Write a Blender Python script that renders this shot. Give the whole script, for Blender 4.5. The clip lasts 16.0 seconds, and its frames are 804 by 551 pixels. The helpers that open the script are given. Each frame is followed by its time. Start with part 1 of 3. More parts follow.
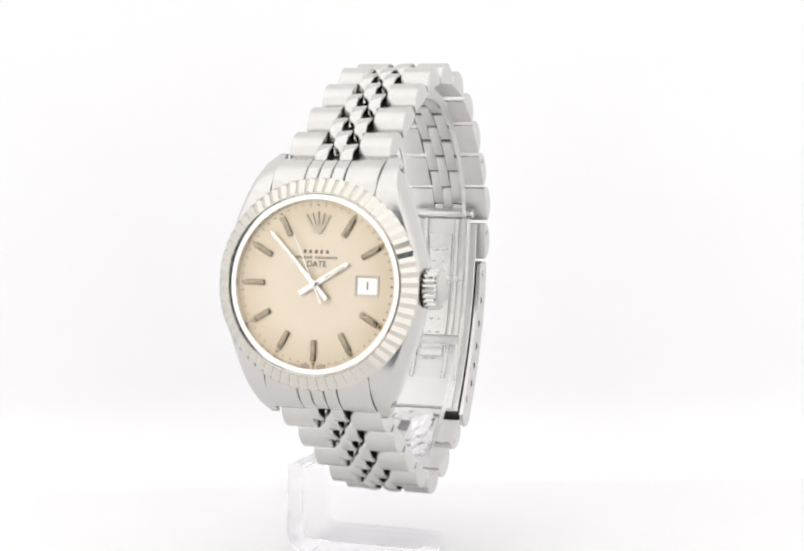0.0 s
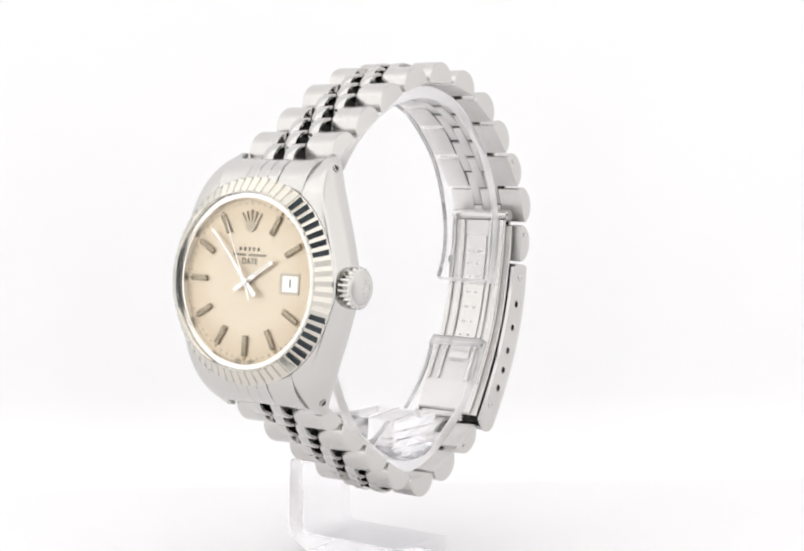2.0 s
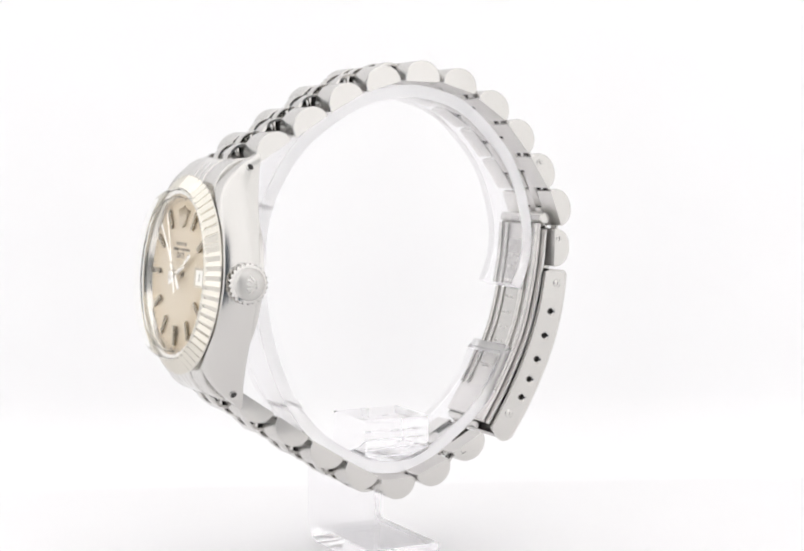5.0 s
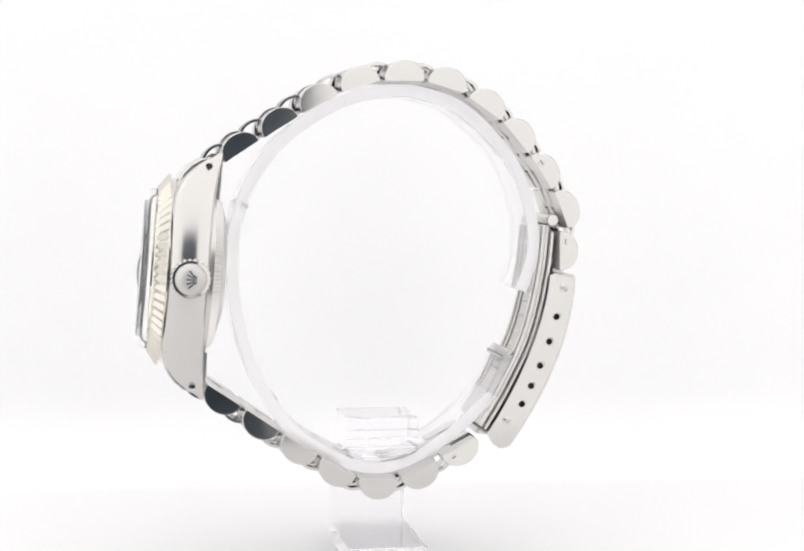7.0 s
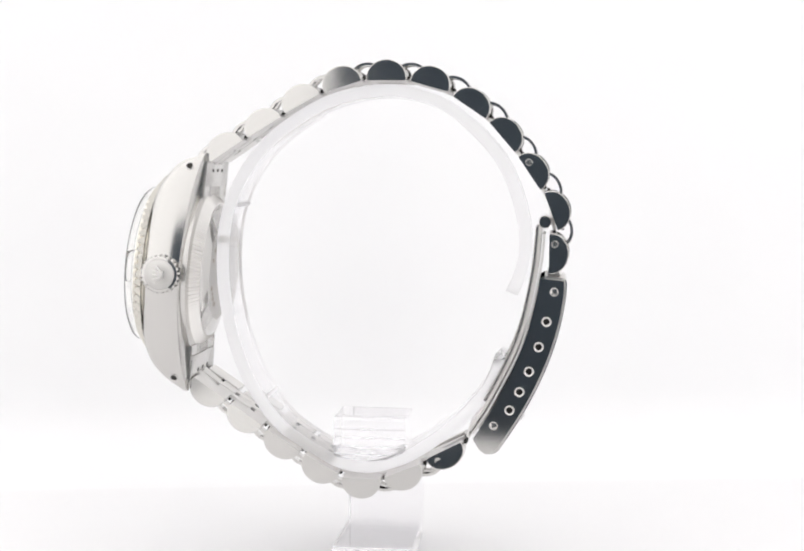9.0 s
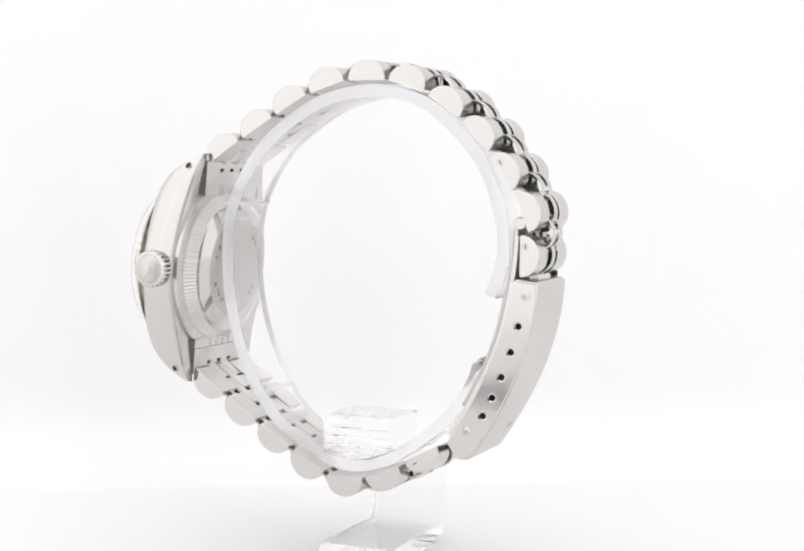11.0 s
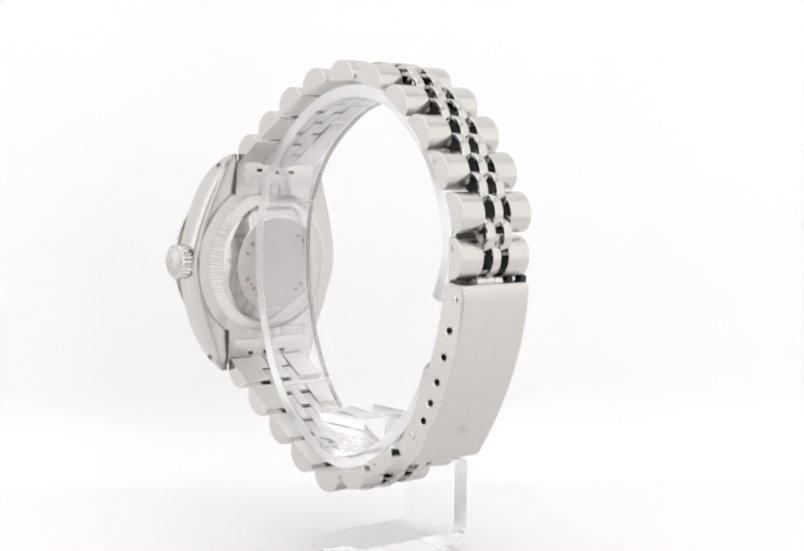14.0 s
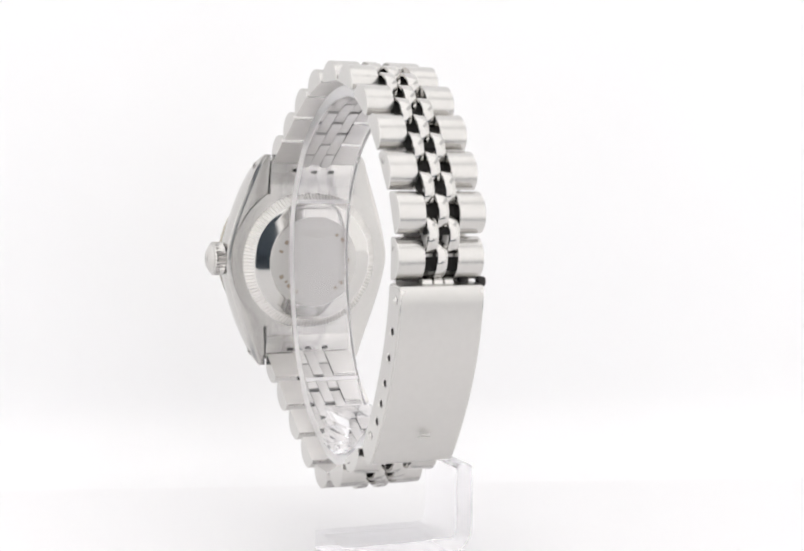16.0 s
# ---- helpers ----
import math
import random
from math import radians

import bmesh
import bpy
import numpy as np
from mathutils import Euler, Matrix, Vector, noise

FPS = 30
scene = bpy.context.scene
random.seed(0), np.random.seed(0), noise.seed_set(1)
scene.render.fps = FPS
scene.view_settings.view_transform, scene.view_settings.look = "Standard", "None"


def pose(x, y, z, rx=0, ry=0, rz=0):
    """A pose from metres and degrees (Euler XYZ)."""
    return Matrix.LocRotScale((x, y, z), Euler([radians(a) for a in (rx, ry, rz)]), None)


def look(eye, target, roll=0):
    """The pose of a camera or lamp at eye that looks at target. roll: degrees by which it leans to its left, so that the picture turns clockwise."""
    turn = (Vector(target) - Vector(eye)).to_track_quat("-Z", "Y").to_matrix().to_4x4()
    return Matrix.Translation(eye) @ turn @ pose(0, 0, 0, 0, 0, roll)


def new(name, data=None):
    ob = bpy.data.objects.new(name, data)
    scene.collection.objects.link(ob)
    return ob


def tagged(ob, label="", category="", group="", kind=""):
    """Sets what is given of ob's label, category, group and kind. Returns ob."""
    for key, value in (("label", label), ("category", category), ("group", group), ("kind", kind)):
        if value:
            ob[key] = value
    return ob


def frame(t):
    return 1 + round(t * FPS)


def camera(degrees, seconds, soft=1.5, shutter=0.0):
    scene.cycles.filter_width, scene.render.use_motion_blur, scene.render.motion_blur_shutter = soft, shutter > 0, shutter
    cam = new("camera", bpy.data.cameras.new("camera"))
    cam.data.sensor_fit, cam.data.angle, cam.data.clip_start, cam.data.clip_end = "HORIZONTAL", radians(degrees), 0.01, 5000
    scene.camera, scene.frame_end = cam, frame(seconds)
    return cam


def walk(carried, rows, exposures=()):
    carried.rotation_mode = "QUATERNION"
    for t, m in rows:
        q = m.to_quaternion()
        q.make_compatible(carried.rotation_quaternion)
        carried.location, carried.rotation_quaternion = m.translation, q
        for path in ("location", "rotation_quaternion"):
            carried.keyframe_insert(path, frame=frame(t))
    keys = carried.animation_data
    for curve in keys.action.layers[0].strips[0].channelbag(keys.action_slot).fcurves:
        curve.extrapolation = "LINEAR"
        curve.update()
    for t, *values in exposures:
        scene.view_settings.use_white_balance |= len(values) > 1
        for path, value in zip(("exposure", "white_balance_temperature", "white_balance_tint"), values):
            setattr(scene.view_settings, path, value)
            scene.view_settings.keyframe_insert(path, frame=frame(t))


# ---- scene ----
# A steel wristwatch on a clear acrylic stand turns before a still camera in a white light tent.
# Lengths below are millimetres in the watch's own frame (x towards the crown, y to the back of the
# bracelet, z up, origin on the turning axis at the camera's height); MM brings them to metres.
MM = 0.001
H = 0.0522          # camera height over the floor
MID = 2.0           # middle plane of the watch along x

# ---- camera ----
cam = camera(29.57, 16.0, soft=2.1)
EYE = pose(0.0, -0.2, 0.0522, 85.663, 0, -0.733) @ pose(0, 0, 0, 0, 0, 0.706)
walk(cam, [(0.0, EYE), (16.0, EYE)])

# ---- light: a tent whose white fabric is given its own glow for light from outside, and one added lamp above ----
world = bpy.data.worlds.new("world")
world.use_nodes = True
world.node_tree.nodes["Background"].inputs[0].default_value = (0.9, 0.93, 1.0, 1)
world.node_tree.nodes["Background"].inputs[1].default_value = 0.02
scene.world = world


def area_lamp(name, eye, target, size_x, size_y, watts, color):
    data = bpy.data.lights.new(name, "AREA")
    data.shape, data.size, data.size_y, data.energy, data.color = "RECTANGLE", size_x, size_y, watts, color
    ob = new(name, data)
    ob.matrix_world = look(eye, target)
    return ob


# unseen lamp, added for soft shading and highlights from above
area_lamp("fill_lamp_top", (-0.08, -0.06, 0.44), (-0.08, -0.06, 0), 0.7, 0.36, 0.57, (1.0, 0.985, 0.985))


# ---- materials ----
def nodes_of(name):
    m = bpy.data.materials.new(name)
    m.use_nodes = True
    t = m.node_tree
    return m, t, t.nodes["Principled BSDF"]


def link_nodes(t, a, out, b, inp):
    t.links.new(a.outputs[out], b.inputs[inp])


def surface(name, color, metal=0.0, rough=0.3, rough_var=0.06, scale=900.0, stretch=(1, 1, 1), bump=0.0, shade=0.05, coat=0.0):
    """A surface with grain at two scales in colour, gloss and relief; stretch draws the grain out into brushing."""
    m, t, p = nodes_of(name)
    co = t.nodes.new("ShaderNodeTexCoord")
    mp = t.nodes.new("ShaderNodeMapping")
    mp.inputs["Scale"].default_value = stretch
    link_nodes(t, co, "Object", mp, "Vector")
    fine = t.nodes.new("ShaderNodeTexNoise")
    fine.inputs["Scale"].default_value = scale
    fine.inputs["Detail"].default_value = 4
    link_nodes(t, mp, "Vector", fine, "Vector")
    wide = t.nodes.new("ShaderNodeTexNoise")
    wide.inputs["Scale"].default_value = scale * 0.12
    wide.inputs["Detail"].default_value = 3
    link_nodes(t, co, "Object", wide, "Vector")
    mix = t.nodes.new("ShaderNodeMix")
    mix.data_type = "RGBA"
    mix.inputs["A"].default_value = (*[c * (1 - shade) for c in color], 1)
    mix.inputs["B"].default_value = (*[min(1, c * (1 + shade)) for c in color], 1)
    link_nodes(t, wide, "Fac", mix, "Factor")
    link_nodes(t, mix, "Result", p, "Base Color")
    r = t.nodes.new("ShaderNodeMapRange")
    r.inputs["To Min"].default_value = max(0.0, rough - rough_var)
    r.inputs["To Max"].default_value = rough + rough_var
    link_nodes(t, fine, "Fac", r, "Value")
    link_nodes(t, r, "Result", p, "Roughness")
    p.inputs["Metallic"].default_value = metal
    p.inputs["Coat Weight"].default_value = coat
    if bump:
        b = t.nodes.new("ShaderNodeBump")
        b.inputs["Strength"].default_value = bump
        b.inputs["Distance"].default_value = 0.00005
        link_nodes(t, fine, "Fac", b, "Height")
        link_nodes(t, b, "Normal", p, "Normal")
    return m


def clear(name, color, ior, rough=0.0):
    m, t, p = nodes_of(name)
    p.inputs["Base Color"].default_value = (*color, 1)
    p.inputs["Transmission Weight"].default_value = 1.0
    p.inputs["IOR"].default_value = ior
    p.inputs["Roughness"].default_value = rough
    return m


STEEL = (0.60, 0.588, 0.568)
polished = surface("polished_steel", STEEL, 1, 0.09, 0.03, 700, shade=0.02)
flank = surface("buffed_steel", STEEL, 1, 0.18, 0.04, 1500, shade=0.02)
satin = surface("satin_steel", STEEL, 1, 0.25, 0.05, 9000, (0.06, 1, 1), 0.03, 0.03)
brushed = surface("brushed_steel", STEEL, 1, 0.32, 0.06, 9000, (1, 1, 0.03), 0.04, 0.03)
# paler than STEEL: light that shaded faces lack is put into the colour
lightened_steel = surface("inner_steel", (0.80, 0.785, 0.765), 1, 0.5, 0.08, 3000, (1, 1, 1), 0.03, 0.06)
matte = surface("matte_steel", STEEL, 1, 0.5, 0.06, 4000, (1, 1, 1), 0.03, 0.04)
# near black: grime, and the shade of gaps, holes and slots put into colour
grime_and_shade = surface("grimy_shaded_steel", (0.018, 0.016, 0.015), 0.0, 0.7, 0.1, 1500, shade=0.3)
white_gold = surface("white_gold", (0.645, 0.62, 0.56), 1, 0.10, 0.03, 800, shade=0.03)
gilt = surface("gilt_marker", (0.31, 0.265, 0.20), 1, 0.16, 0.05, 1500, shade=0.08)
emblem_gilt = surface("pale_gilt", (0.55, 0.48, 0.38), 0.25, 0.45, 0.06, 1500, shade=0.06)
frame_cream = surface("cream_frame", (0.58, 0.53, 0.45), 0.2, 0.4, 0.05, 1500, shade=0.05)
hand_steel = surface("hand_steel", (0.88, 0.86, 0.83), 1, 0.22, 0.06, 1500, shade=0.03)
lume = surface("aged_lume", (0.80, 0.76, 0.66), 0, 0.6, 0.05, 3000, shade=0.06)
print_ink = surface("printing_ink", (0.17, 0.14, 0.11), 0, 0.5, 0.1, 3000, shade=0.1)
patina = surface("brown_patina", (0.52, 0.41, 0.25), 0.3, 0.6, 0.1, 3000, shade=0.2)
date_white = surface("date_white", (0.92, 0.91, 0.88), 0.6, 0.45, 0.05, 2000, shade=0.02)
engraving = surface("engraving", (0.36, 0.30, 0.24), 0.7, 0.5, 0.1, 4000, shade=0.3)
frosted = clear("frosted_acrylic", (1.0, 0.995, 1.0), 1.22, 0.3)
frosted.node_tree.nodes["Principled BSDF"].inputs["Transmission Weight"].default_value = 0.82
acrylic = clear("clear_acrylic", (0.995, 0.99, 1.0), 1.22, 0.02)
acrylic.node_tree.nodes["Principled BSDF"].inputs["Transmission Weight"].default_value = 0.94
crystal_mat = clear("acrylic_crystal", (1.0, 0.998, 0.985), 1.02, 0.0)
crystal_mat.node_tree.nodes["Principled BSDF"].inputs["Coat Weight"].default_value = 0.2
crystal_mat.node_tree.nodes["Principled BSDF"].inputs["Coat Roughness"].default_value = 0.02
paper = surface("white_paper", (0.88, 0.88, 0.885), 0, 0.55, 0.05, 300, bump=0.05, shade=0.008)
table_paper = surface("white_table_paper", (0.86, 0.855, 0.86), 0, 0.5, 0.05, 300, bump=0.05, shade=0.008)
# emission stands in for light that comes through the fabric from outside
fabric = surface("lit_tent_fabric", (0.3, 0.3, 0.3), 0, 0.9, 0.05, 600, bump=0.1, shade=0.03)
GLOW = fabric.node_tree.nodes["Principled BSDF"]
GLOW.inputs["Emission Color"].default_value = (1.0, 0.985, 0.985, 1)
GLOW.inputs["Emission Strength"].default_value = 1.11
# shaded copy of the tent fabric: weaker glow set for the right wall
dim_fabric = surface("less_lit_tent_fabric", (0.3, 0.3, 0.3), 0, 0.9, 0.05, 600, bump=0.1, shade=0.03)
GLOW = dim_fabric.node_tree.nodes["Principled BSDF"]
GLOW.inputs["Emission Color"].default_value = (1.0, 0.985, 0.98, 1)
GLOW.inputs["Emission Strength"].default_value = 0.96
roof_fabric = surface("tent_roof_fabric", (0.7, 0.7, 0.7), 0, 0.9, 0.05, 600, bump=0.1, shade=0.03)
dark_cloth = surface("dark_cloth", (0.10, 0.128, 0.16), 0, 0.8, 0.05, 200, bump=0.1, shade=0.15)


def dial_surface():
    """Champagne sunburst with a browner patina in blotches near the rim."""
    m, t, p = nodes_of("champagne_dial")
    co = t.nodes.new("ShaderNodeTexCoord")
    ln = t.nodes.new("ShaderNodeVectorMath")
    ln.operation = "LENGTH"
    link_nodes(t, co, "Object", ln, 0)
    rim = t.nodes.new("ShaderNodeMapRange")
    rim.inputs["From Min"].default_value, rim.inputs["From Max"].default_value = 0.0070, 0.0096
    link_nodes(t, ln, "Value", rim, "Value")
    n = t.nodes.new("ShaderNodeTexNoise")
    n.inputs["Scale"].default_value, n.inputs["Detail"].default_value = 260, 4
    link_nodes(t, co, "Object", n, "Vector")
    mul = t.nodes.new("ShaderNodeMath")
    mul.operation = "MULTIPLY"
    link_nodes(t, rim, "Result", mul, 0)
    link_nodes(t, n, "Fac", mul, 1)
    mix = t.nodes.new("ShaderNodeMix")
    mix.data_type = "RGBA"
    mix.inputs["A"].default_value = (0.68, 0.60, 0.485, 1)
    mix.inputs["B"].default_value = (0.58, 0.48, 0.345, 1)
    link_nodes(t, mul, "Value", mix, "Factor")
    link_nodes(t, mix, "Result", p, "Base Color")
    grad = t.nodes.new("ShaderNodeTexGradient")
    grad.gradient_type = "RADIAL"
    link_nodes(t, co, "Object", grad, "Vector")
    ray = t.nodes.new("ShaderNodeTexNoise")
    ray.noise_dimensions = "1D"
    ray.inputs["Scale"].default_value, ray.inputs["Detail"].default_value = 400, 2
    link_nodes(t, grad, "Fac", ray, "W")
    rr = t.nodes.new("ShaderNodeMapRange")
    rr.inputs["To Min"].default_value, rr.inputs["To Max"].default_value = 0.32, 0.5
    link_nodes(t, ray, "Fac", rr, "Value")
    link_nodes(t, rr, "Result", p, "Roughness")
    p.inputs["Metallic"].default_value = 0.85
    return m


dial_mat = dial_surface()


# ---- mesh helpers ----
def finish(bm, name, sharp=32):
    bmesh.ops.recalc_face_normals(bm, faces=bm.faces)
    lim = radians(sharp)
    for e in bm.edges:
        e.smooth = len(e.link_faces) == 2 and e.calc_face_angle(0) < lim
    for f in bm.faces:
        f.smooth = True
    me = bpy.data.meshes.new(name)
    bm.to_mesh(me)
    bm.free()
    return me


def part(name, bm, material, parent, label="", m=None, sharp=32):
    """Links a bmesh in millimetres as one mesh object under a thing or part."""
    bmesh.ops.scale(bm, vec=(MM, MM, MM), verts=bm.verts)
    me = finish(bm, name, sharp)
    return place(name, me, material, parent, label, m)


def place(name, me, material, parent, label="", m=None):
    if not me.materials:
        for k in (material if isinstance(material, (list, tuple)) else [material]):
            me.materials.append(k)
    ob = new(name, me)
    ob.parent = parent
    if m is not None:
        ob.matrix_basis = m
    if label:
        tagged(ob, label)
    return ob


def loft(bm, loops, closed=False, caps=True, mat=0, cap_mat=None):
    """Skin between closed loops of points; caps at both ends unless closed."""
    vs = [[bm.verts.new(q) for q in l] for l in loops]
    n = len(vs[0])
    pairs = list(zip(vs, vs[1:])) + ([(vs[-1], vs[0])] if closed else [])
    for a, b in pairs:
        for i in range(n):
            bm.faces.new((a[i], a[(i + 1) % n], b[(i + 1) % n], b[i])).material_index = mat
    if caps and not closed:
        for l in (vs[0], vs[-1]):
            bm.faces.new(l).material_index = mat if cap_mat is None else cap_mat
    return bm


def lathe(profile, n=96, axis="z"):
    """A closed profile of (radius, height) turned round the z axis (or round x)."""
    bm = bmesh.new()
    loops = []
    for k in range(n):
        c, s = math.cos(2 * math.pi * k / n), math.sin(2 * math.pi * k / n)
        loops.append([(r * c, r * s, h) if axis == "z" else (h, r * c, r * s) for r, h in profile])
    loft(bm, loops, closed=True)
    bmesh.ops.remove_doubles(bm, verts=bm.verts, dist=1e-5)
    return bm


def box(x0, x1, y0, y1, z0, z1, r=0.0, bm=None):
    """A block with chamfered edges, in millimetres."""
    out = bm or bmesh.new()
    res = bmesh.ops.create_cube(out, size=1.0)["verts"]
    for v in res:
        v.co = ((x0 + x1) / 2 + v.co.x * (x1 - x0), (y0 + y1) / 2 + v.co.y * (y1 - y0), (z0 + z1) / 2 + v.co.z * (z1 - z0))
    if r:
        es = list({e for v in res for e in v.link_edges})
        bmesh.ops.bevel(out, geom=es, offset=r, segments=2, profile=0.5, affect="EDGES")
    return out


def cut_sheet(name, loops, depth):
    """A flat sheet in the xy plane with holes (the loops after the first), depth thick; a mesh in metres."""
    cu = bpy.data.curves.new(name, "CURVE")
    cu.dimensions, cu.fill_mode, cu.extrude = "2D", "BOTH", depth / 2 * MM
    for l in loops:
        sp = cu.splines.new("POLY")
        sp.points.add(len(l) - 1)
        for q, (a, b) in zip(sp.points, l):
            q.co = (a * MM, b * MM, 0, 1)
        sp.use_cyclic_u = True
    tmp = new(name, cu)
    bpy.context.view_layer.update()
    me = bpy.data.meshes.new_from_object(tmp.evaluated_get(bpy.context.evaluated_depsgraph_get()))
    bpy.data.objects.remove(tmp)
    bpy.data.curves.remove(cu)
    bm = bmesh.new()
    bm.from_mesh(me)
    bpy.data.meshes.remove(me)
    bmesh.ops.remove_doubles(bm, verts=bm.verts, dist=1e-7)
    return finish(bm, name)


def spline(pts, per=8):
    """A smooth line through the points (Catmull-Rom)."""
    p = [Vector(q) for q in pts]
    p = [p[0] * 2 - p[1]] + p + [p[-1] * 2 - p[-2]]
    out = []
    for i in range(1, len(p) - 2):
        for k in range(per):
            t = k / per
            a, b, c, d = p[i - 1:i + 3]
            out.append(0.5 * (2 * b + (c - a) * t + (2 * a - 5 * b + 4 * c - d) * t * t + (3 * b - a - 3 * c + d) * t ** 3))
    return out + [p[-2]]


def offset_line(line, d):
    """The same line moved d to its left."""
    out = []
    for i, q in enumerate(line):
        a, b = line[max(0, i - 1)], line[min(len(line) - 1, i + 1)]
        t = (b - a).normalized()
        out.append(q + Vector((-t.y, t.x)) * d)
    return out


def strip(line, d0, d1, x0, x1, r=0.12):
    """A bent sheet along a line in the yz plane, between the offsets d0 and d1, x0 to x1 wide, its long edges chamfered."""
    a, b = offset_line(line, d0), offset_line(line, d1)
    ar, br = offset_line(line, d0 + r), offset_line(line, d1 - r)
    loops = []
    for p, q, pr, qr in zip(a, b, ar, br):
        loops.append([(x0 + r, *p), (x1 - r, *p), (x1, *pr), (x1, *qr), (x1 - r, *q), (x0 + r, *q), (x0, *qr), (x0, *pr)])
    bm = bmesh.new()
    return loft(bm, loops)


def letters(name, text, size, material, parent, m, label=""):
    cu = bpy.data.curves.new(name, "FONT")
    cu.body, cu.size, cu.extrude, cu.align_x, cu.align_y = text, size * MM, 0.01 * MM, "CENTER", "CENTER"
    cu.offset = 0.02 * size * MM
    tmp = new(name, cu)
    bpy.context.view_layer.update()
    me = bpy.data.meshes.new_from_object(tmp.evaluated_get(bpy.context.evaluated_depsgraph_get()))
    bpy.data.objects.remove(tmp)
    return place(name, me, material, parent, label, m)


def at(x, y, z, turn=0):
    """A pose in millimetres, turned about z."""
    return pose(x * MM, y * MM, z * MM, 0, 0, turn)


# ---- the light tent ----
def sheet_block(name, x0, x1, y0, y1, z0, z1, material, label, category):
    bm = box(x0, x1, y0, y1, z0, z1)
    ob = part(name, bm, material, None, label)
    return tagged(ob, "", category, "", "structure")


SET_TURN = pose(0, 0, 0, 0, 0, 7.0)     # the paper lies a little askew to the camera


def make_floor():
    """Table paper, cut back mid-front for dark reflections in the lower links; unseen wings are added for bright ones.
    """
    bm = box(-440, 440, -100, 42, -12, 0)
    box(-440, -125, -210, -100, -12, 0, 0, bm)
    box(125, 440, -210, -100, -12, 0, 0, bm)
    return tagged(part("floor", bm, table_paper, None, "white paper table top, evenly lit", SET_TURN), "", "floor", "", "structure")


make_floor()


def make_backdrop():
    r = 14
    line = [Vector((42, 0))] + [Vector((42 + r * math.sin(a), r - r * math.cos(a))) for a in [radians(4.5 * k) for k in range(1, 20)]] + [Vector((58, 30)), Vector((90, 450))]
    bm = strip(line, -4, 0, -440, 440, 0.5)
    for f in bm.faces:
        f.smooth = True
    return tagged(part("backdrop", bm, paper, None, "white paper backdrop curving up behind the table", SET_TURN), "", "backdrop", "", "structure")


make_backdrop()
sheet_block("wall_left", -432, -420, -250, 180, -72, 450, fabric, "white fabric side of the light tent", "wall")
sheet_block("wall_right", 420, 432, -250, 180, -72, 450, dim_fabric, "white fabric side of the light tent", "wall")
sheet_block("ceiling", -432, 432, -250, 180, 450, 462, roof_fabric, "white fabric roof of the light tent", "ceiling")


def make_front():
    bm = box(-432, -74, -262, -250, -70, 462)
    box(71, 432, -262, -250, -70, 462, 0, bm)
    box(-74, 71, -262, -250, 190, 462, 0, bm)
    return tagged(part("wall_front", bm, fabric, None, "white fabric front of the tent with an opening"), "", "wall", "", "structure")


make_front()


def make_dark_room():
    bm = box(-300, 300, -512, -500, -100, 400)
    box(-300, -288, -500, -262, -100, 400, 0, bm)
    box(288, 300, -500, -262, -100, 400, 0, bm)
    box(-300, 300, -500, -262, 400, 412, 0, bm)
    box(-432, 432, -500, -100, -72, -60, 0, bm)
    return tagged(part("dark_room", bm, dark_cloth, None, "dark room behind the tent's opening"), "", "wall", "", "structure")


make_dark_room()

# ---- the wristwatch ----
watch = tagged(new("wristwatch"), "steel wristwatch with champagne dial and five-piece bracelet on clear stand", "watch")
stand = tagged(new("display_stand"), "clear acrylic C-ring watch stand with bent foot", "display stand")
CASE = Matrix(((1, 0, 0, MID * MM), (0, 0.0752, -0.99717, -24.45 * MM), (0, 0.99717, 0.0752, -14.5 * MM), (0, 0, 0, 1)))


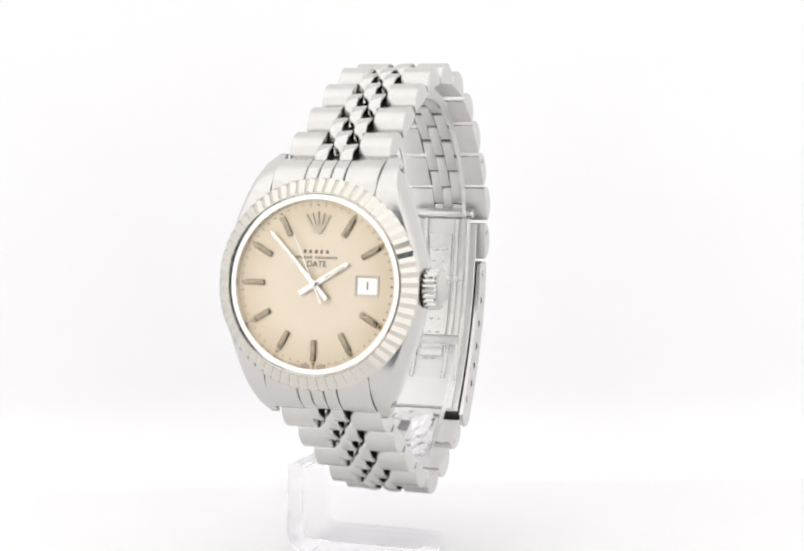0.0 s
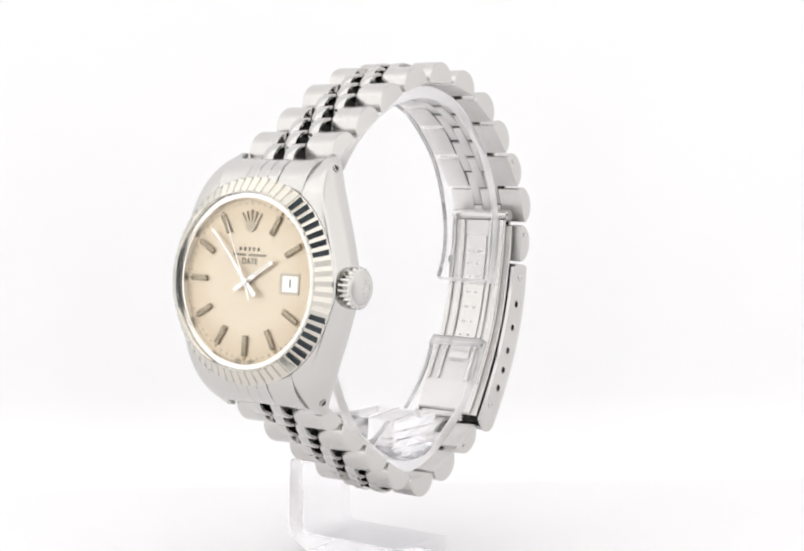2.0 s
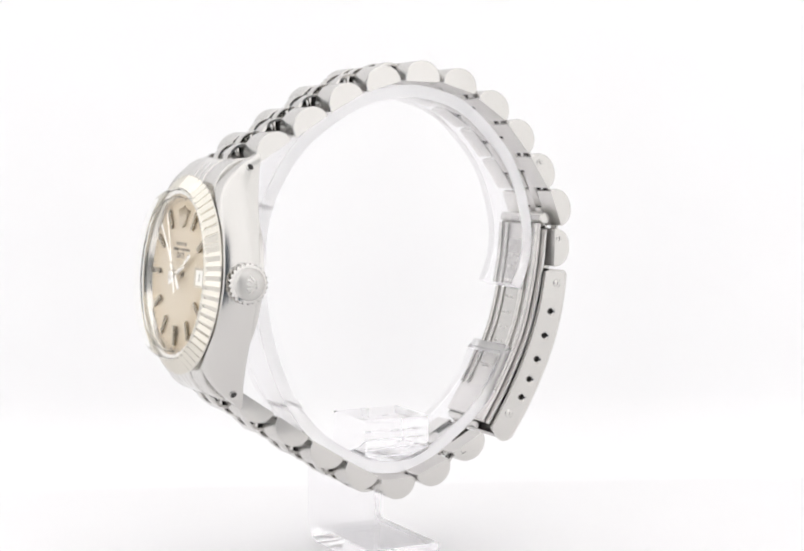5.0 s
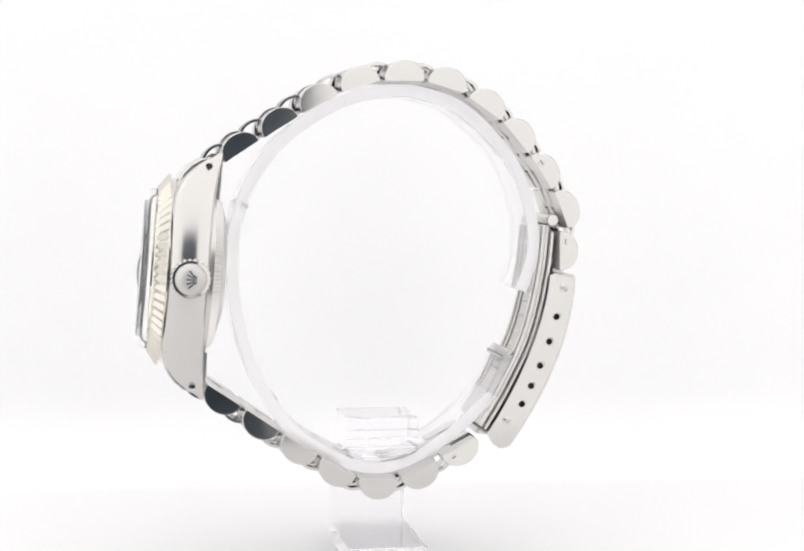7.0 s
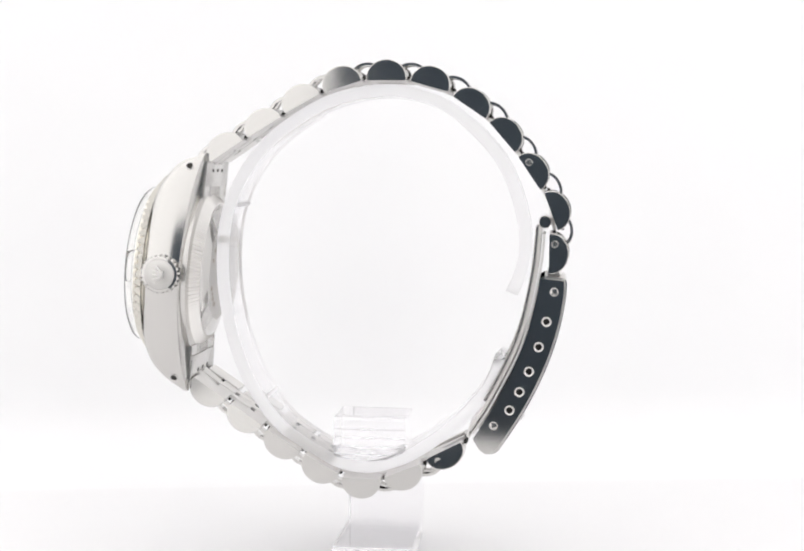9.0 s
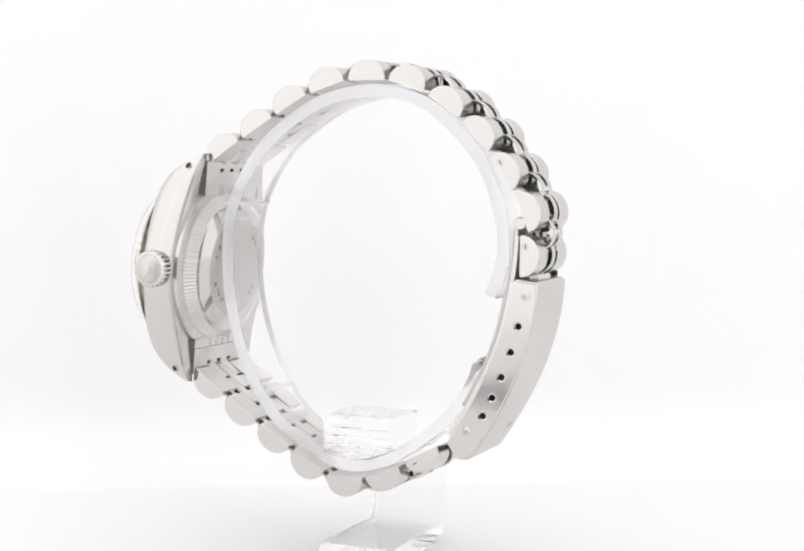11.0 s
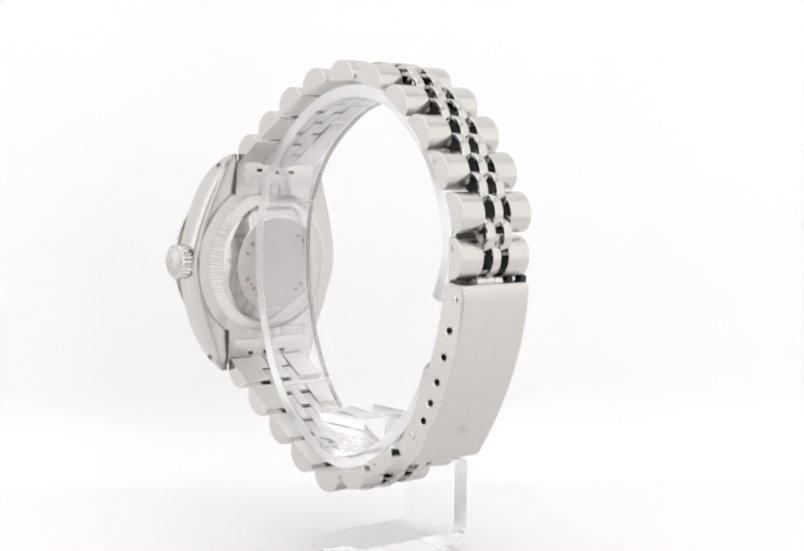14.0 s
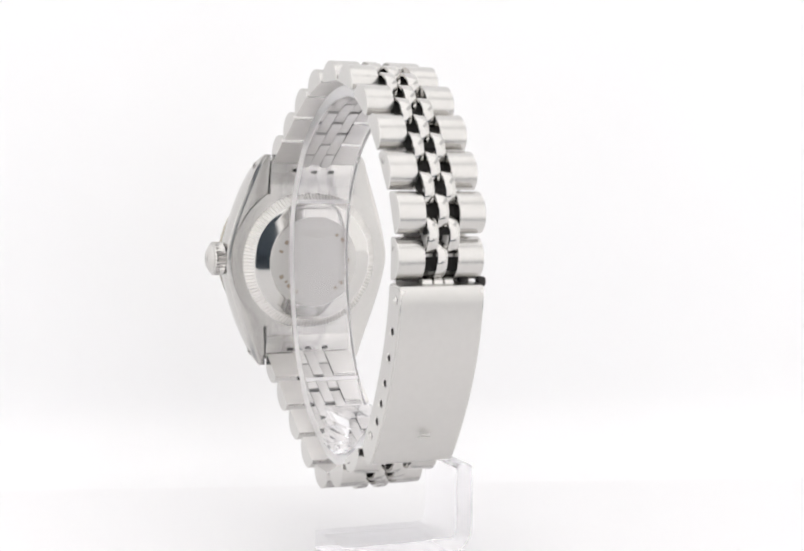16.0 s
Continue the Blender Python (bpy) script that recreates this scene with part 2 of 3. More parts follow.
def make_case():
    """Middle case with four horns: each flank is skinned from sections along the case's length."""
    bm = bmesh.new()
    for side in (1, -1):
        loops = []
        for k in range(57):
            y = -15.2 + 30.4 * k / 56
            a = abs(y) / 15.2
            xo = 12.5 - 4.95 * a ** 1.45
            if a > 0.93:
                xo -= 0.3 * ((a - 0.93) / 0.07) ** 2
            xi = max(6.45, math.sqrt(max(0.0, 10.3 ** 2 - y * y))) if abs(y) < 10.3 else 6.45
            zt = 4.1 - 0.35 * a ** 2 - 5.2 * (max(0.0, a - 0.45) / 0.55) ** 3.2
            zb = -0.82 - 0.9 * a ** 3
            if a > 0.93:
                zt -= 0.3 * ((a - 0.93) / 0.07) ** 2
            zt = max(zt, zb + 0.5)
            # convex flank: an arc of 6.5 mm radius across the thickness, then soft edges to the flat faces
            th = zt - zb
            sec = [(xi, zb)] + [(xo - 0.55 + 0.2 * q - (th * 0.4) ** 2 / 13, zb + 0.06 * q * (2 - q)) for q in (0.0, 1.0)]
            sec += [(xo - (th * (u - 0.4)) ** 2 / 13, zb + th * u) for u in (0.06, 0.16, 0.28, 0.4, 0.52, 0.64, 0.76, 0.86, 0.94)]
            sec += [(xo - 0.12 - (th * 0.56) ** 2 / 13, zt - 0.04 * th), (xo - 0.4 - (th * 0.6) ** 2 / 13, zt), (xi, zt)]
            loops.append([(side * q, y, z) for q, z in sec])
        loft(bm, loops)
    for f in bm.faces:
        c = f.calc_center_median()
        f.normal_update()
        f.material_index = 1 if abs(c.x) > 6.6 and abs(f.normal.z) < 0.7 else 0
    ob = part("case", bm, [satin, flank], watch, "steel middle case with brushed horns and polished flanks", CASE, 40)
    ring = lathe([(9.4, -1.4), (11.6, -1.4), (11.6, 3.7), (9.4, 3.7)])
    part("case_ring", ring, satin, ob)
    for x, y in ((8.32, 13.5), (8.32, -13.5), (-8.32, 13.5), (-8.32, -13.5)):
        s = 1 if x > 0 else -1
        bm = lathe([(0.0, 0.04), (0.36, 0.04), (0.42, 0.12), (0.52, 0.1), (0.52, -0.5), (0.0, -0.5)], 20, "x")
        if s < 0:
            bmesh.ops.scale(bm, vec=(-1, 1, 1), verts=bm.verts)
        # near-black floor paints the shade of a deeper hole
        for f in bm.faces:
            c = f.calc_center_median()
            f.material_index = 1 if math.hypot(c.y, c.z) < 0.37 else 0
        xo = 12.5 - 4.95 * (13.5 / 15.2) ** 1.45
        part("lug_hole", bm, [polished, grime_and_shade], ob, "", at(s * xo, y, -0.05, 24 * s * (1 if y > 0 else -1)))
    return ob


make_case()


def make_bezel():
    """Fluted ring: the flutes are real facets between ridges and valleys."""
    n = 124
    loops = []
    for k in range(n):
        a = 2 * math.pi * k / n
        d = 0.0 if k % 2 else 1.0
        prof = [(10.22, 3.3), (11.6, 3.3), (11.6, 4.1), (12.1, 4.16), (12.12 - 0.24 * d, 4.36 - 0.14 * d), (10.52 - 0.10 * d, 5.56 - 0.28 * d), (10.42, 5.66), (10.32, 5.68), (10.24, 5.6), (10.22, 5.2)]
        loops.append([(r * math.cos(a), r * math.sin(a), z) for r, z in prof])
    bm = bmesh.new()
    loft(bm, loops, closed=True)
    ob = part("bezel", bm, white_gold, watch, "fluted white gold bezel", CASE, 12)
    rim = lathe([(9.42, 4.52), (10.18, 4.52), (10.18, 5.22), (9.6, 5.22)])
    part("rehaut", rim, hand_steel, ob, "polished inner ring round the dial")
    return ob


make_bezel()


def make_dial():
    bm = lathe([(0.0, 4.3), (9.65, 4.3), (9.65, 4.5), (0.0, 4.5)])
    dial = part("dial", bm, dial_mat, watch, "champagne sunburst dial with baton markers and patina", CASE)
    z = 4.5
    for h in range(12):
        if h in (0, 3):
            continue
        bm = box(-0.34, 0.34, 6.3, 8.72, z, z + 0.32, 0.09)
        mark = part("hour_marker", bm, gilt, dial, "", Matrix.Rotation(-radians(30 * h), 4, "Z"))
    bm = bmesh.new()
    for k in range(60):
        a = 2 * math.pi * k / 60
        r = 0.11 if k % 5 else 0.15
        c, s = 9.05 * math.sin(a), 9.05 * math.cos(a)
        loft(bm, [[(c + r * math.cos(b), s + r * math.sin(b), zz) for b in [math.pi * j / 3 for j in range(6)]] for zz in (z - 0.02, z + 0.02)])
    tagged(part("minute_dots", bm, print_ink, dial), kind="stuff")
    # crown-like emblem drawn as a plain fan of five bars on a foot
    bm = bmesh.new()
    for k in range(-2, 3):
        a = radians(15 * k)
        p = Vector((0.34 * k * 0.75, 6.25))
        q = p + Vector((math.sin(a), math.cos(a))) * (1.75 if k else 1.95)
        w = Vector((math.cos(a), -math.sin(a)))
        loft(bm, [[(*(p - w * 0.21), zz), (*(p + w * 0.21), zz), (*(q + w * 0.09), zz), (*(q - w * 0.09), zz)] for zz in (z, z + 0.22)])
        loft(bm, [[(q.x + 0.16 * math.cos(b), q.y + 0.16 * math.sin(b), zz) for b in [math.pi * j / 4 for j in range(8)]] for zz in (z, z + 0.22)])
    loft(bm, [[(0.62 * math.cos(b), 6.05 + 0.34 * math.sin(b), zz) for b in [math.pi * j / 10 for j in range(20)]] for zz in (z, z + 0.24)])
    part("emblem", bm, emblem_gilt, dial, "small applied gilt emblem")
    # two lines of lettering as plain bars, then the readable word
    bm = bmesh.new()
    for k in range(5):
        box(-1.62 + 0.68 * k, -1.62 + 0.34 + 0.68 * k, 3.5, 3.92, z - 0.02, z + 0.02, 0, bm)
    part("lettering_bars", bm, print_ink, dial)
    bm = bmesh.new()
    for k in range(15):
        if k != 6:
            box(-2.55 + 0.34 * k, -2.55 + 0.23 + 0.34 * k, 2.88, 3.18, z - 0.02, z + 0.02, 0, bm)
    part("lettering_bars", bm, print_ink, dial)
    letters("word", "DATE", 0.95, print_ink, dial, at(0, 2.28, z + 0.015))
    # tiny lettering below six o'clock as bars, and brown patina spots at four marker ends
    bm = bmesh.new()
    for k in range(-5, 6):
        if k not in (-1, 1):
            a = radians(1.7 * k)
            p = Vector((-9.28 * math.sin(a), -9.28 * math.cos(a)))
            box(p.x - 0.08, p.x + 0.08, p.y - 0.11, p.y + 0.11, z - 0.02, z + 0.015, 0, bm)
    part("lettering_bars", bm, print_ink, dial)
    rnd = random.Random(7)
    for h, size in ((1, 0.34), (2, 0.42), (4, 0.46), (5, 0.4), (6, 0.3)):
        a = radians(30 * h)
        c = Vector((8.95 * math.sin(a), 8.95 * math.cos(a)))
        rim = [c + Vector((math.cos(q), math.sin(q))) * size * rnd.uniform(0.7, 1.2) for q in [math.pi * k / 7 for k in range(14)]]
        bm = bmesh.new()
        loft(bm, [[(*q, zz) for q in rim] for zz in (z - 0.02, z + 0.008)])
        part("patina_spot", bm, patina, dial, "brown patina spot")
    # date window
    bm = bmesh.new()
    fx, fy, w = 1.42, 1.2, 0.3
    loops = [[(6.15 + sx * (fx - i), sy * (fy - i), zz) for sx, sy in ((-1, -1), (1, -1), (1, 1), (-1, 1))] for i, zz in ((0, z), (0, z + 0.12), (w, z + 0.02), (w, z - 0.05))]
    loft(bm, loops, caps=False)
    part("date_frame", bm, frame_cream, dial, "", None, 20)
    part("date_plate", box(6.15 - 1.14, 6.15 + 1.14, -0.92, 0.92, z - 0.05, z + 0.012), date_white, dial, "white date disc in the window")
    letters("numeral", "1", 1.25, print_ink, dial, at(6.2, 0, z + 0.03))
    return dial


make_dial()


def make_hand(name, degrees_cw, length, tail, w0, w1, z, tail_w, with_lume=False):
    bm = bmesh.new()
    outline = [(-w0 / 2, 0.0), (-w1 / 2, length - 0.3), (0, length), (w1 / 2, length - 0.3), (w0 / 2, 0.0), (tail_w / 2, -tail), (-tail_w / 2, -tail)]
    inner = [(x * 0.45, y * 0.99) for x, y in outline]
    loft(bm, [[(x, y, z) for x, y in outline], [(x, y, z + 0.06) for x, y in outline], [(x, y, z + 0.13) for x, y in inner]])
    m = CASE @ Matrix.Rotation(-radians(degrees_cw), 4, "Z")
    ob = part(name, bm, hand_steel, watch, "", m, 15)
    if with_lume:
        part("lume", box(-w1 * 0.22, w1 * 0.22, length * 0.3, length * 0.86, z + 0.1, z + 0.15), lume, ob)
    return ob


make_hand("hour_hand", 58.0, 4.75, 2.1, 0.62, 0.52, 4.95, 0.62, True)
make_hand("minute_hand", -43.0, 8.1, 2.3, 0.55, 0.36, 5.15, 0.58, True)
make_hand("second_hand", -24.0, 8.0, 2.4, 0.16, 0.10, 5.33, 0.22)
part("hand_boss", lathe([(0, 4.6), (0.45, 4.6), (0.45, 5.5), (0.3, 5.58), (0, 5.58)], 32), hand_steel, watch, "", CASE)


def make_crystal():
    """Crystal with a rounded shoulder; its flat top is open under the bonded magnifier, so that both close one clear body."""
    prof = [(0.02, 6.5), (6.0, 6.48), (8.6, 6.38), (9.1, 6.12), (9.28, 5.7), (9.3, 5.26), (10.14, 5.26), (10.15, 6.15), (10.06, 6.5), (9.86, 6.78), (9.56, 6.98), (9.2, 7.1), (8.8, 7.16), (8.3, 7.18)]
    n, bm = 128, bmesh.new()
    rings = [[bm.verts.new((r * math.cos(2 * math.pi * k / n), r * math.sin(2 * math.pi * k / n), z)) for k in range(n)] for r, z in prof]
    for a, b in zip(rings, rings[1:]):
        for k in range(n):
            bm.faces.new((a[k], a[(k + 1) % n], b[(k + 1) % n], b[k]))
    bm.faces.new(rings[0])
    m, lens_x, top = 48, 5.75, 7.18

    def outline(s, z):
        pts = []
        for k in range(m):
            c, q = math.cos(2 * math.pi * k / m), math.sin(2 * math.pi * k / m)
            pts.append((lens_x + 2.5 * math.copysign(abs(c) ** 0.6, c) * s, 2.0 * math.copysign(abs(q) ** 0.6, q) * s, z))
        return pts

    hole = [bm.verts.new(q) for q in outline(1.0, top)]
    edges = [bm.edges.new((hole[k], hole[(k + 1) % m])) for k in range(m)]
    edges += [bm.edges.get((rings[-1][k], rings[-1][(k + 1) % n])) for k in range(n)]
    bmesh.ops.triangle_fill(bm, use_beauty=True, edges=edges, normal=(0, 0, 1))
    ob = part("crystal", bm, crystal_mat, watch, "clear acrylic crystal with a rounded shoulder", CASE, 40)
    ob.visible_shadow = False
    bm = bmesh.new()
    vs = [[bm.verts.new(q) for q in outline(s, top + z)] for s, z in ((1.0, 0.0), (0.995, 0.05), (0.97, 0.11), (0.88, 0.19), (0.72, 0.28), (0.5, 0.36), (0.3, 0.40), (0.12, 0.42))]
    for a, b in zip(vs, vs[1:]):
        for k in range(m):
            bm.faces.new((a[k], a[(k + 1) % m], b[(k + 1) % m], b[k]))
    bm.faces.new(vs[-1])
    lens = part("date_magnifier", bm, crystal_mat, ob, "small clear magnifying lens over the date", None, 60)
    lens.visible_shadow = False
    return ob


make_crystal()


def make_crown():
    """Fluted winding crown with a domed end."""
    n, loops = 72, []
    for k in range(n):
        a = 2 * math.pi * k / n
        d = 0.0 if k % 3 else 0.22
        prof = [(0.0, 0.0), (1.5, 0.0), (1.6, 0.5), (2.25, 0.55), (2.42 - d, 0.7), (2.42 - d, 1.95), (2.2, 2.15), (1.9, 2.2), (1.82, 2.36), (1.6, 2.56), (1.25, 2.74), (0.85, 2.87), (0.4, 2.94), (0.0, 2.96)]
        loops.append([(h, r * math.cos(a), r * math.sin(a)) for r, h in prof])
    bm = bmesh.new()
    loft(bm, loops, closed=True)
    bmesh.ops.remove_doubles(bm, verts=bm.verts, dist=1e-5)
    for f in bm.faces:
        f.material_index = 1 if f.calc_center_median().x > 2.18 else 0
    ob = part("crown", bm, [polished, matte], watch, "fluted steel winding crown", CASE @ at(11.75, 0, 1.4), 28)
    # raised fan of five bars on the domed end
    bm = bmesh.new()
    for k in range(-2, 3):
        a = radians(22 * k)
        p, q = Vector((0.16 * k, -0.45)), Vector((0.16 * k + 1.05 * math.sin(a), -0.45 + 1.05 * math.cos(a)))
        w = Vector((math.cos(a), -math.sin(a))) * 0.09
        drop = 0.1 * q.length ** 2
        loft(bm, [[(h, *(p - w)), (h, *(p + w)), (h - drop, *(q + w)), (h - drop, *(q - w))] for h in (2.8, 3.0)])
    box(2.8, 3.0, -0.5, 0.5, -0.72, -0.5, 0.03, bm)
    part("crown_mark", bm, satin, ob)
    part("crown_tube", lathe([(0, -1.2), (1.75, -1.2), (1.75, 0.2), (0, 0.2)], 32, "x"), grime_and_shade, ob)
    return ob


make_crown()


def make_caseback():
    n, loops = 240, []
    for k in range(n):
        a = 2 * math.pi * k / n
        d = 0.34 if k % 2 else 0.0
        prof = [(9.0, -0.8), (10.9, -0.8), (10.9, -1.0), (10.5, -1.08), (10.4 - d, -1.2), (9.1 - d, -2.5), (8.72, -2.58), (8.6, -2.66), (8.1, -2.82), (6.75, -3.2), (6.55, -3.25), (6.45, -3.26), (3.5, -3.28), (0.0, -3.29), (0.0, -2.8)]
        loops.append([(r * math.cos(a), r * math.sin(a), z) for r, z in prof])
    bm = bmesh.new()
    loft(bm, loops, closed=True)
    bmesh.ops.remove_doubles(bm, verts=bm.verts, dist=1e-5)
    for f in bm.faces:
        c = f.calc_center_median()
        f.material_index = 1 if math.hypot(c.x, c.y) < 6.6 else 2 if math.hypot(c.x, c.y) > 8.7 else 0
    ob = part("caseback", bm, [polished, matte, lightened_steel], watch, "steel screw-down back with a fluted edge", CASE, 20)
    bm = bmesh.new()
    rnd = random.Random(4)
    for lo, hi, gap in ((-62, -18, 2.5), (15, 45, 5), (128, 232, 6)):
        a = lo
        while a < hi:
            w = rnd.uniform(3, 7)
            r0 = 4.75 + rnd.uniform(0, 0.25)
            r1 = r0 + rnd.uniform(0.35, 0.7)
            box_pts = [(r * math.cos(radians(b)), r * math.sin(radians(b))) for r, b in ((r0, a), (r1, a), (r1, a + w), (r0, a + w))]
            loft(bm, [[(*q, zz) for q in box_pts] for zz in (-3.2, -3.295)])
            a += w + rnd.uniform(gap, 2.5 * gap)
    part("engraved_bars", bm, engraving, ob)
    return ob


make_caseback()


def make_end_link(sign):
    """Solid end piece between the horns: two wide outer columns and three narrow ones with grooves between."""
    bm = bmesh.new()
    cols = [(-6.38, -2.42), (-2.34, -0.84), (-0.76, 0.76), (0.84, 2.34), (2.42, 6.38)]
    for i, (x0, x1) in enumerate(cols):
        up = 0.0 if i in (0, 4) else 0.16
        prof = [(9.6, -1.6), (9.6, 3.6 + up), (11.0, 3.5 + up), (12.4, 2.95 + up), (13.5, 2.05 + up), (14.3, 0.9 + up), (14.6, -0.2), (14.4, -1.6)]
        c = 0.12
        loops = []
        for x, s in ((x0, 1), (x0 + c, 0), (x1 - c, 0), (x1, 1)):
            loops.append([(x, sign * (y - s * c), z - s * c) for y, z in prof])
        loft(bm, loops)
    box(-6.36, 6.36, min(sign * 10.95, sign * 14.3), max(sign * 10.95, sign * 14.3), -1.82, -1.62, 0.06, bm)
    for f in bm.faces:
        f.material_index = 1 if abs(f.calc_center_median().x) < 2.38 and f.calc_center_median().z > -1.5 else 0
    ob = part("end_link", bm, [satin, polished], watch, "satin steel end piece fitted against the case", CASE, 30)
    # flat dark bars paint the shade of slots in the plate
    bm = bmesh.new()
    for x in (-3.0, -0.4, 2.2):
        box(x, x + 0.9, sign * 13.0 - 0.22, sign * 13.0 + 0.22, -1.83, -1.78, 0, bm)
    part("slot", bm, grime_and_shade, ob)
    return ob


make_end_link(1)
make_end_link(-1)

# ---- the bracelet ----
def d_profile(length, height, n=16, foot=0.0):
    """Half-round section on a flat base; foot: how far a thin flat plate reaches past it at both ends."""
    half = length / 2
    pts = [(-half + 0.12 - foot, 0.0), (half - 0.12 + foot, 0.0)]
    if foot:
        pts += [(half + foot, 0.1), (half + foot, 0.42), (half + 0.02, 0.46)]
    for k in range(n + 1):
        a = math.pi * k / n
        u = half * math.cos(a)
        low = 0.5 if foot else 0.14
        pts.append((u, low + (height - low) * max(0.0, math.sin(a)) ** 0.92))
    if foot:
        pts += [(-half - 0.02, 0.46), (-half - foot, 0.42), (-half - foot, 0.1)]
    return pts


LINKS = {}


def link_mesh(name, length, height, width, chamfer, mats, foot=0.0):
    key = (name, round(length, 2), round(height, 2), round(width, 1))
    if key not in LINKS:
        bm = bmesh.new()
        w = round(width, 1) / 2
        loops = []
        full = d_profile(length, height, 16, foot)
        small = d_profile(length - 2 * chamfer, height - chamfer, 16, foot)
        small = [(u, z if z > 0.01 else 0.0) for u, z in small]
        for x, prof in ((-w, small), (-w + chamfer * 0.7, full), (w - chamfer * 0.7, full), (w, small)):
            loops.append([(x, u, z) for u, z in prof])
        loft(bm, loops, cap_mat=1)
        for f in bm.faces:
            if f.material_index == 0 and all(v.co.z < 0.03 for v in f.verts):
                f.material_index = 2
        bmesh.ops.scale(bm, vec=(MM, MM, MM), verts=bm.verts)
        LINKS[key] = finish(bm, name, 34)
        for k in mats:
            LINKS[key].materials.append(k)
    return LINKS[key]


def link_pose(x, s, z, degrees):
    """The pose of a link: its length along the bracelet, its rounded side outwards."""
    a = radians(degrees)
    c, q = math.cos(a), math.sin(a)
    return Matrix(((1, 0, 0, x * MM), (0, c, -q, s * MM), (0, q, c, z * MM), (0, 0, 0, 1)))


# middle of each row's inner face (back, up) and its slope; from the case to the clasp
# the height of its rounded side and the lean of its wide links, in degrees
UPPER = [(-19.22, 0.82, 34.2, 2.3, 0), (-14.37, 3.9, 33, 2.35, 0), (-9.55, 6.9, 29.5, 2.45, 0), (-4.4, 9.1, 18, 2.6, 0), (1.1, 9.9, 0.3, 2.65, 0), (6.5, 9.2, -15, 2.6, 0), (11.55, 6.6, -33.5, 2.5, 0),
         (15.7, 2.95, -48.5, 2.45, 0), (19.13, -1.46, -55.5, 2.4, 0), (21.93, -6.2, -69, 2.4, 0), (21.8, -11.45, -90, 2.45, 0)]
LOWER = [(-21.3, -29.5, 146.3, 2.4, 0), (-16.5, -32.8, 146, 2.4, 1.2), (-11.65, -36.03, 148.5, 2.4, 0), (-6.7, -38.95, 150.5, 2.55, 0), (-1.6, -40.68, 179, 2.65, 0), (3.63, -39.58, 202, 2.55, 0), (8.95, -36.92, 208, 2.35, 4)]


def folded_mesh(name, width):
    """A narrow link folded from sheet: an arched shell over a flat plate, open at its sides."""
    key = (name, round(width, 2))
    if key not in LINKS:
        w, bm = width / 2, bmesh.new()
        arc = []
        for r, h, low in ((2.3, 2.6, 0.45), (1.93, 2.22, 0.45)):
            ring = [(r * math.cos(math.pi * k / 14), low + (h - low) * max(0.0, math.sin(math.pi * k / 14)) ** 0.85) for k in range(15)]
            arc += ring if not arc else ring[::-1]
        small = [(u * 0.97, z - 0.05 if z > 0.6 else z) for u, z in arc[:15]] + arc[15:]
        loft(bm, [[(x, u, z) for u, z in sec] for x, sec in ((-w, small), (-w + 0.12, arc), (w - 0.12, arc), (w, small))])
        made = len(bm.faces)
        box(-w, w, -2.58, 2.58, 0.0, 0.4, 0.06, bm)
        bm.faces.ensure_lookup_table()
        for f in bm.faces[made:]:
            f.material_index = 1
        bmesh.ops.scale(bm, vec=(MM, MM, MM), verts=bm.verts)
        LINKS[key] = finish(bm, name, 34)
        LINKS[key].materials.append(polished)
        LINKS[key].materials.append(lightened_steel)
    return LINKS[key]


def build_run(rows, w0, w1, first, drift):
    """drift: how far the run wanders along x on its way to the clasp."""
    n = len(rows)
    for k, (s, z, a, high, lean) in enumerate(rows):
        w = w0 + (w1 - w0) * k / (n - 1)
        mid = MID + drift * k / (n - 1)
        col = 0.1225 * w + 0.02
        outer = (w - 3 * col) / 2 - 0.06
        me = link_mesh("outer_link", 5.1, high, outer, 0.1, [satin, polished, lightened_steel])
        for side in (-1, 1):
            place("outer_link", me, None, watch, "", link_pose(mid + side * (w - outer) / 2, s, z, a) @ pose(0, 0, 0, 0, lean))
        me = folded_mesh("centre_link", col - 0.06)
        place("centre_link", me, None, watch, "", link_pose(mid, s, z, a))
        # darkened tube under the row, near black to paint shade between the links
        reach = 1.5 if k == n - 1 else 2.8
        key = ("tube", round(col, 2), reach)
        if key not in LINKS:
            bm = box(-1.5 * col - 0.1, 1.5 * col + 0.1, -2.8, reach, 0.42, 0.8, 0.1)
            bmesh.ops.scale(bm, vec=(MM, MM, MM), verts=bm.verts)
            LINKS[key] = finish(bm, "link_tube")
            LINKS[key].materials.append(grime_and_shade)
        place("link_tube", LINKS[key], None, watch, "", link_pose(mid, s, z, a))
        # the pair of narrow links that bridges this row and the one before
        if k:
            ps, pz, pa = rows[k - 1][:3]
        else:
            ps, pz, pa = first
        turn = (a - pa)
        b = pa + turn / 2
        out = 0.25 * abs(turn) / 15
        cs = (s + ps) / 2 - math.sin(radians(b)) * out
        cz = (z + pz) / 2 + math.cos(radians(b)) * out
        me = folded_mesh("inner_link", col - 0.06)
        for side in (-1, 1):
            place("inner_link", me, None, watch, "", link_pose(mid + side * col, cs, cz, b))


